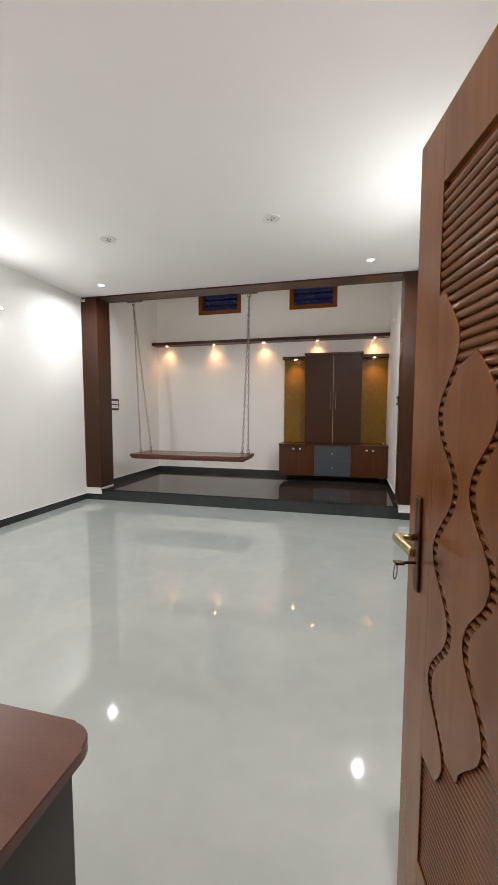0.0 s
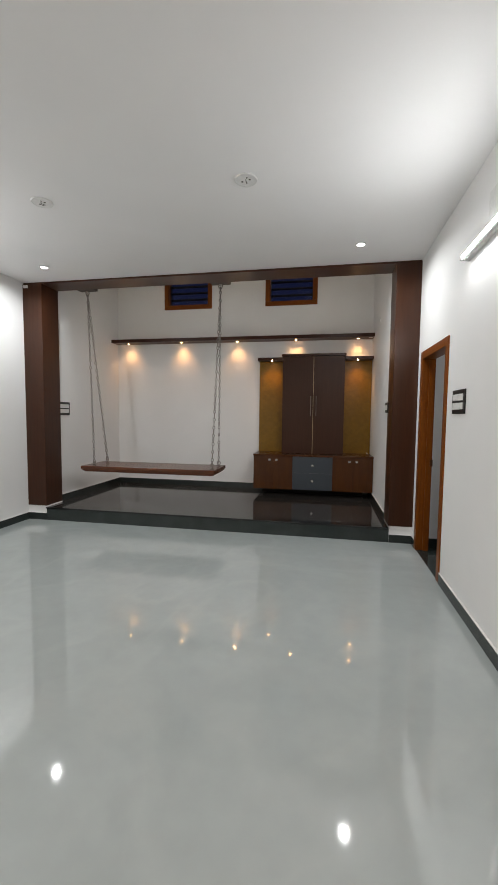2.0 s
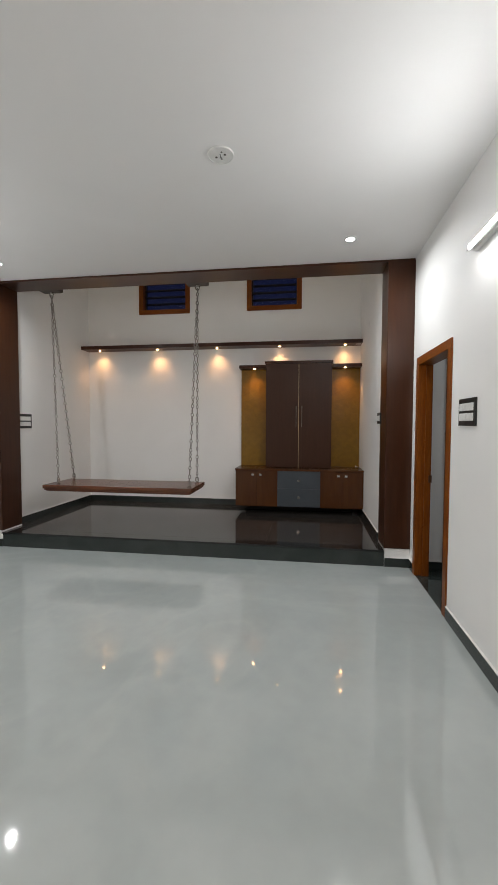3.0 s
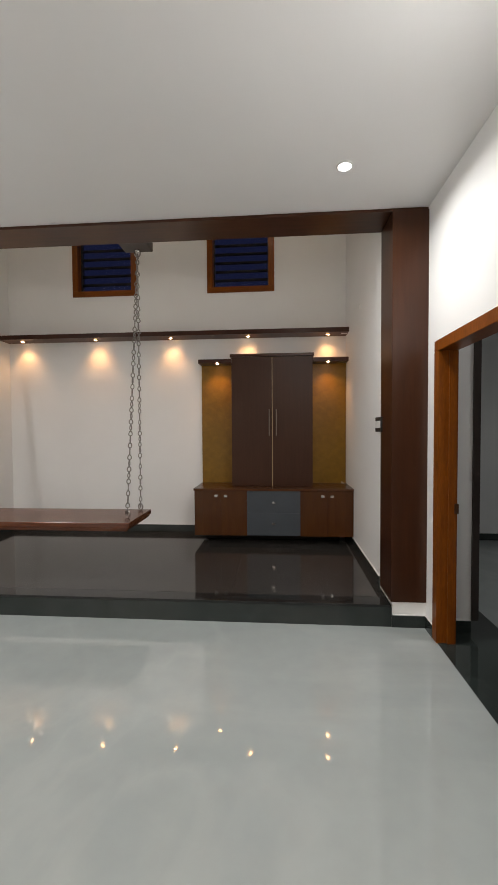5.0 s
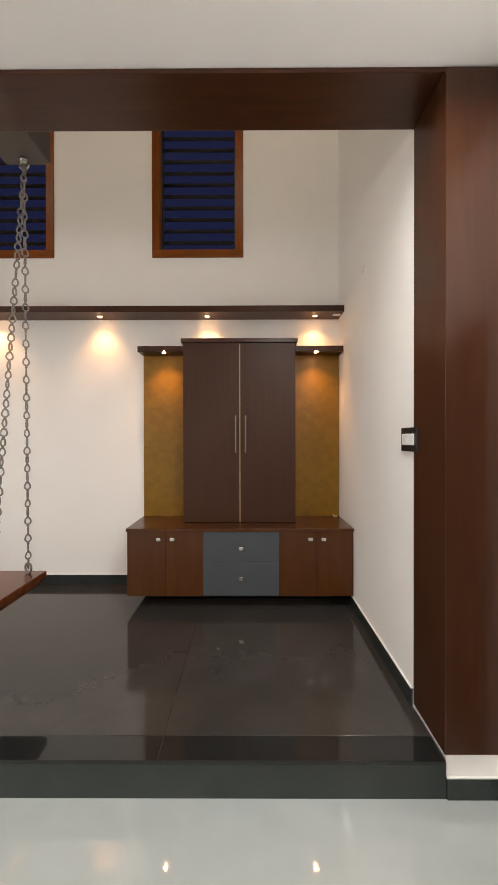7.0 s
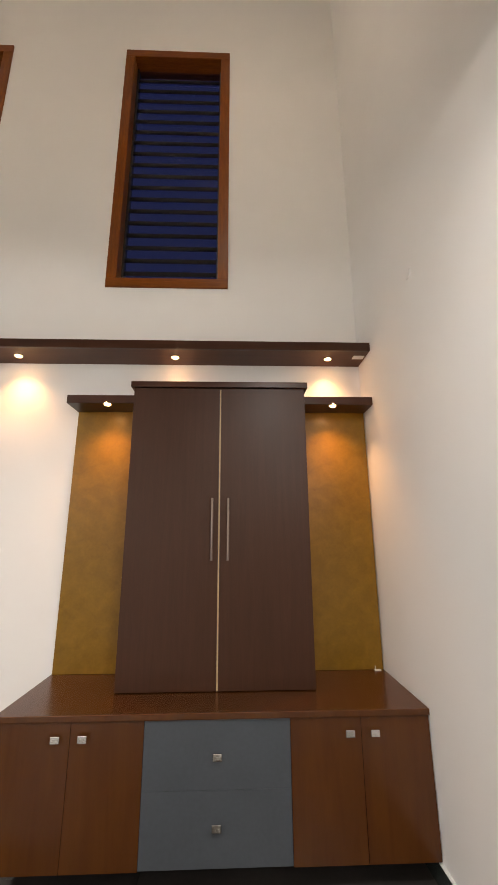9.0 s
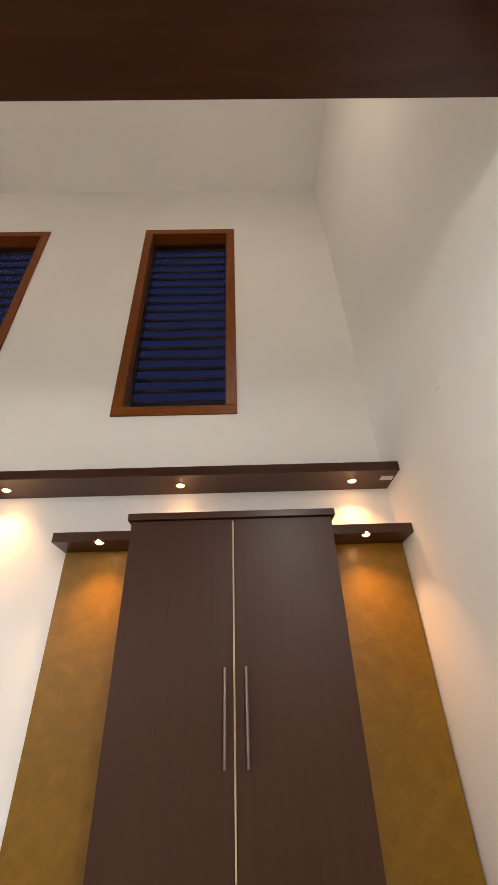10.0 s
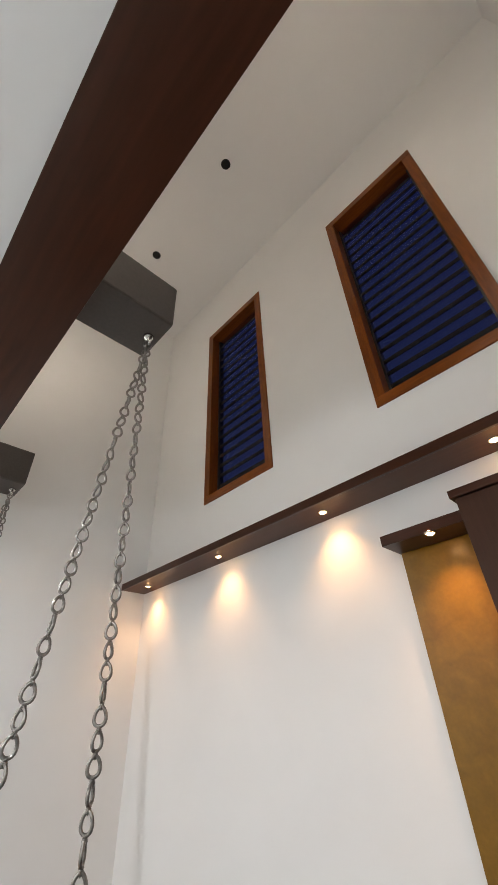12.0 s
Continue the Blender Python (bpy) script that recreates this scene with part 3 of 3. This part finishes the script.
for x in HX:
    k = thing("swing_bracket", (x, YP, BRACKET_Z), "dark grey block bracket behind the beam", "bracket", "swing brackets")
    box_part("body", (-0.135, 0.135, 0.001, 0.374, 0.0, 0.29), BLOCK, k, 0.012)
    BRACKETS.append(k)
swing = thing("hanging_swing", ((PX0 + PX1) / 2, (PY0 + PY1) / 2, PZ0), "reddish-brown wooden plank swing hung on steel chains", "swing")
org = Vector(swing.matrix_basis.translation)
px, py, pz = (PX1 - PX0) / 2, (PY1 - PY0) / 2, PZ1 - PZ0
part("plank", block(bmesh.new(), -px, px, -py, py, 0.034, pz, 0.009, 3), PLANK, swing)
part("moulding", block(bmesh.new(), -px + 0.014, px - 0.014, -py + 0.014, py - 0.014, 0.014, 0.0335, 0.006, 3), PLANK, swing, "stepped moulding under the plank's edge")
part("underside", block(bmesh.new(), -px + 0.032, px - 0.032, -py + 0.032, py - 0.032, 0, 0.0135, 0.004, 2), PLANK, swing)
def chain_link():
    """A pear-shaped wire loop with a twisted knot at its lower end; long side along z."""
    bm = bmesh.new()
    n, k, w = 20, 6, 0.0049
    rows = []
    for i in range(n):
        a = 2 * math.pi * i / n
        x, z = 0.0155 * math.sin(a) * (1 - 0.25 * math.cos(a)), 0.0225 * math.cos(a) + 0.005
        r = Vector((math.sin(a), 0, math.cos(a) * 0.6)).normalized()
        rows.append([bm.verts.new(Vector((x, 0, z)) + r * w * math.cos(p) + Vector((0, w * math.sin(p), 0))) for p in (2 * math.pi * j / k for j in range(k))])
    for i in range(n):
        for j in range(k):
            bm.faces.new((rows[i][j], rows[(i + 1) % n][j], rows[(i + 1) % n][(j + 1) % k], rows[i][(j + 1) % k]))
    for z in (-0.019, -0.024):
        ring(bm, (0, 0, z), (0.25, 0.1, 1), 0.0045, 0.0028, 10, 5)
    ring(bm, (0, 0, -0.028), (0, 1, 0.0), 0.006, 0.0026, 10, 5)
    return bm


LINK = finish("link", chain_link(), STEEL, True)
PITCH = 0.0535
for x, bracket in zip(HX, BRACKETS):
    side = -1 if x < -2.5 else 1
    px = (PX0 + 0.085) if side < 0 else (PX1 - 0.088)
    hook = Vector((x, HOOK_Y, BRACKET_Z - 0.034)) - org
    eye = Vector((0, HOOK_Y - YP, -0.034))
    part("hook", ring(bmesh.new(), eye, (0, 1, 0), 0.026, 0.007, 20, 8), CHROME, bracket, "bright steel eye hook", True)
    part("hook_base", rod(bmesh.new(), eye + Vector((0, 0, 0.02)), eye + Vector((0, 0, 0.0335)), 0.02, 0.026, sides=20), CHROME, bracket, "round steel hook base", True)
    for py in (5.78, 6.125):
        foot = Vector((px, py, PZ1 + 0.055)) - org
        bm = ring(bmesh.new(), foot - Vector((0, 0, 0.020)), (0.5, 1, 0), 0.029, 0.0065, 20, 8)
        rod(bm, foot - Vector((0, 0, 0.056)), foot - Vector((0, 0, 0.042)), 0.016, 0.01, sides=16)
        part("ring", bm, STEEL, swing, "steel eye ring", True)
        chain = new("chain")
        chain.parent = swing
        top = hook - Vector((0, 0, 0.028))
        way = top - foot
        n = int(way.length / PITCH)
        q = way.to_track_quat("Z", "Y").to_matrix().to_4x4()
        for i in range(n + 1):
            link = new("link", LINK)
            link.parent = chain
            at = foot + way * (i / n)
            link.matrix_basis = Matrix.Translation(at) @ q @ pose(0, 0, 0, 0, 0, (25 if i % 2 else 100) + random.uniform(-22, 22))

# ---- low cabinet by the entrance ----
t = thing("entrance_cabinet", (-1.05, 0.44, 0), "brown-topped low cabinet with rounded corner and dark side", "cabinet")
bm = bmesh.new()
R = 0.07
outline = [(-0.5, -0.30)] + [(0.528, -0.30)]
for i in range(9):
    a = math.pi / 2 * i / 8
    outline.append((0.528 - R + R * math.cos(a), 0.25 - R + R * math.sin(a)))
outline.append((-0.5, 0.25))
low = [bm.verts.new((x, y, 0.672)) for x, y in outline]
high = [bm.verts.new((x, y, 0.70)) for x, y in outline]
bm.faces.new(low[::-1])
cap = bm.faces.new(high)
for i in range(len(low)):
    j = (i + 1) % len(low)
    bm.faces.new((low[i], low[j], high[j], high[i]))
bmesh.ops.bevel(bm, geom=list(cap.edges), offset=0.005, segments=2, affect="EDGES")
part("top", bm, TABLE, t, "reddish-brown laminate top")
box_part("body", (-0.48, 0.50, -0.295, 0.185, 0.05, 0.671), DARK, t, 0.002)
box_part("plinth", (-0.47, 0.48, -0.295, 0.16, 0.0, 0.05), BLACK, t, 0)

# ---- carved main door ----
door = thing("door_1", (0.187, 1.085, 0.0), "open carved teak main door with wavy ribbed panels", "door", kind="structure")
door.matrix_basis = pose(0.187, 1.085, 0.10, 0, 0, -78) @ Matrix.Diagonal((0.93, 0.93, 0.93, 1))
LOW = -0.10
DW, DH = 1.0, 2.13
box_part("slab", (0, DW, 0.004, 0.042, LOW, DH), OAK, door, 0.003)
STILE = 0.145


def wave1(z):
    return 0.224 + 0.047 * math.cos(2 * math.pi * (z - 1.575) / 0.334)


def wave2(z):
    return 0.387 + 0.047 * math.cos(2 * math.pi * (z - 1.42) / 0.330)


def steps(z0, z1, n=60):
    return [z0 + (z1 - z0) * i / n for i in range(n + 1)]


P = -0.010
# frame: stiles, rails
part("stile", prism(bmesh.new(), [(0, LOW), (0, DH), (STILE, DH), (STILE, LOW)], P, 0.004, 0.0005), OAK, door)
part("stile", prism(bmesh.new(), [(DW - STILE, LOW), (DW - STILE, DH), (DW, DH), (DW, LOW)], P, 0.004, 0.0005), OAK, door)
part("rail", prism(bmesh.new(), [(STILE + 0.001, 1.965), (STILE + 0.001, DH), (DW - STILE - 0.001, DH), (DW - STILE - 0.001, 1.965)], P, 0.004, 0.0005), OAK, door)
part("rail", prism(bmesh.new(), [(STILE + 0.001, LOW), (STILE + 0.001, 0.188), (DW - STILE - 0.001, 0.188), (DW - STILE - 0.001, LOW)], P, 0.004, 0.0005), OAK, door)
# wavy raised pieces
G = 0.013
z_a = steps(0.50, 1.70)
part("wavy_panel", prism(bmesh.new(), [(STILE - 0.0004, 1.70)] + [(max(STILE + 0.002, wave1(z) - G), z) for z in reversed(z_a)] + [(STILE - 0.0004, 0.50)], P, 0.004, 0.0008), OAK, door)
z_b = steps(0.60, 1.52)
part("wavy_panel", prism(bmesh.new(), [(wave1(z) + G, z) for z in z_b] + [(0.335, 1.545)] + [(wave2(z) - G, z) for z in reversed(z_b)], P - 0.001, 0.004, 0.002), OAK, door)
z_c = steps(0.745, 1.42)
part("wavy_panel", prism(bmesh.new(), [(wave2(z) + G, z) for z in z_c] + [(0.66, 1.36), (DW - STILE - 0.001, 1.30), (DW - STILE - 0.001, 0.70)], P - 0.001, 0.004, 0.002), OAK, door)
# ribs
rib = bmesh.new()
rod(rib, (0, 0, 0), (DW - 2 * STILE - 0.004, 0, 0), 0.0105, sides=10)
RIB = finish("rib", rib, OAK_H, True)
for i in range(52):
    z = 0.752 + i * 0.0232
    ob = new("rib", RIB)
    ob.parent, ob.matrix_basis = door, pose(STILE + 0.002, 0.001, z)
slat = bmesh.new()
rod(slat, (0, 0, 0), (DW - 2 * STILE - 0.004, 0, 0), 0.0075, sides=10)
SLAT = finish("lower_rib", slat, OAK_H, True)
for i in range(33):
    ob = new("lower_rib", SLAT)
    ob.parent, ob.matrix_basis = door, pose(STILE + 0.002, 0.001, 0.198 + i * 0.0165)
# lock
lock = box_part("lock_plate", (0.058, 0.094, P - 0.008, P, 0.925, 1.19), BRONZE, door, 0.006, "dark bronze lock plate")
bm = rod(bmesh.new(), (0.076, P - 0.004, 1.075), (0.076, P - 0.055, 1.075), 0.009)
part("lever_spindle", bm, BRASS, lock, smooth=True)
bm = block(bmesh.new(), 0.064, 0.195, P - 0.070, P - 0.052, 1.062, 1.086, 0.006, 3)
part("lever", bm, BRASS, lock, "bright brass lever")
bm = rod(bmesh.new(), (0.076, P - 0.006, 1.003), (0.076, P - 0.042, 1.003), 0.004, sides=12)
block(bm, 0.062, 0.09, P - 0.066, P - 0.04, 0.9995, 1.0065, 0.003)
part("key", bm, BRONZE, lock, "key left in the lock")
part("key_ring", ring(bmesh.new(), (0.076, P - 0.062, 0.978), (0.5, 0.8, 0), 0.02, 0.0018, 20, 6), STEEL, lock, smooth=True)
# main door frame in the front wall
f = thing("door_frame_main", ((FX0 + FX1) / 2, YF, 0), "teak frame of the main doorway", "door frame", kind="structure")
hx = (FX1 - FX0) / 2
for s0 in (-1, 1):
    box_part("jamb", (min(s0 * hx, s0 * (hx - 0.07)), max(s0 * hx, s0 * (hx - 0.07)), -0.201, 0.005, 0, 2.13), TEAK, f, 0.003)
box_part("head", (-hx, hx, -0.201, 0.005, 2.131, 2.2), TEAK, f, 0.003)

# ---- platform slabs ----
plat = bpy.data.objects["platform"]
xs = [AL + 0.001, -3.82, -0.618, AR]
for a, b in zip(xs[1:], xs[2:]):
    ob = new("slab", finish("slab", block(bmesh.new(), a + 0.001, b - 0.001, YS + 0.135, YB - 0.001, ZP - 0.0155, ZP, 0.0008, 1), GRANITE))
    ob.parent = plat
    ob = new("nosing", finish("nosing", block(bmesh.new(), a + 0.0006, b - 0.0006, YS - 0.012, YS + 0.1335, ZP - 0.0195, ZP + 0.0005, 0.003), NOSING))
    ob.parent = plat
ob = new("slab", finish("slab", block(bmesh.new(), xs[0], xs[1] - 0.001, YP + 0.001, YB - 0.001, ZP - 0.0155, ZP, 0.0008, 1), GRANITE))
ob.parent = plat
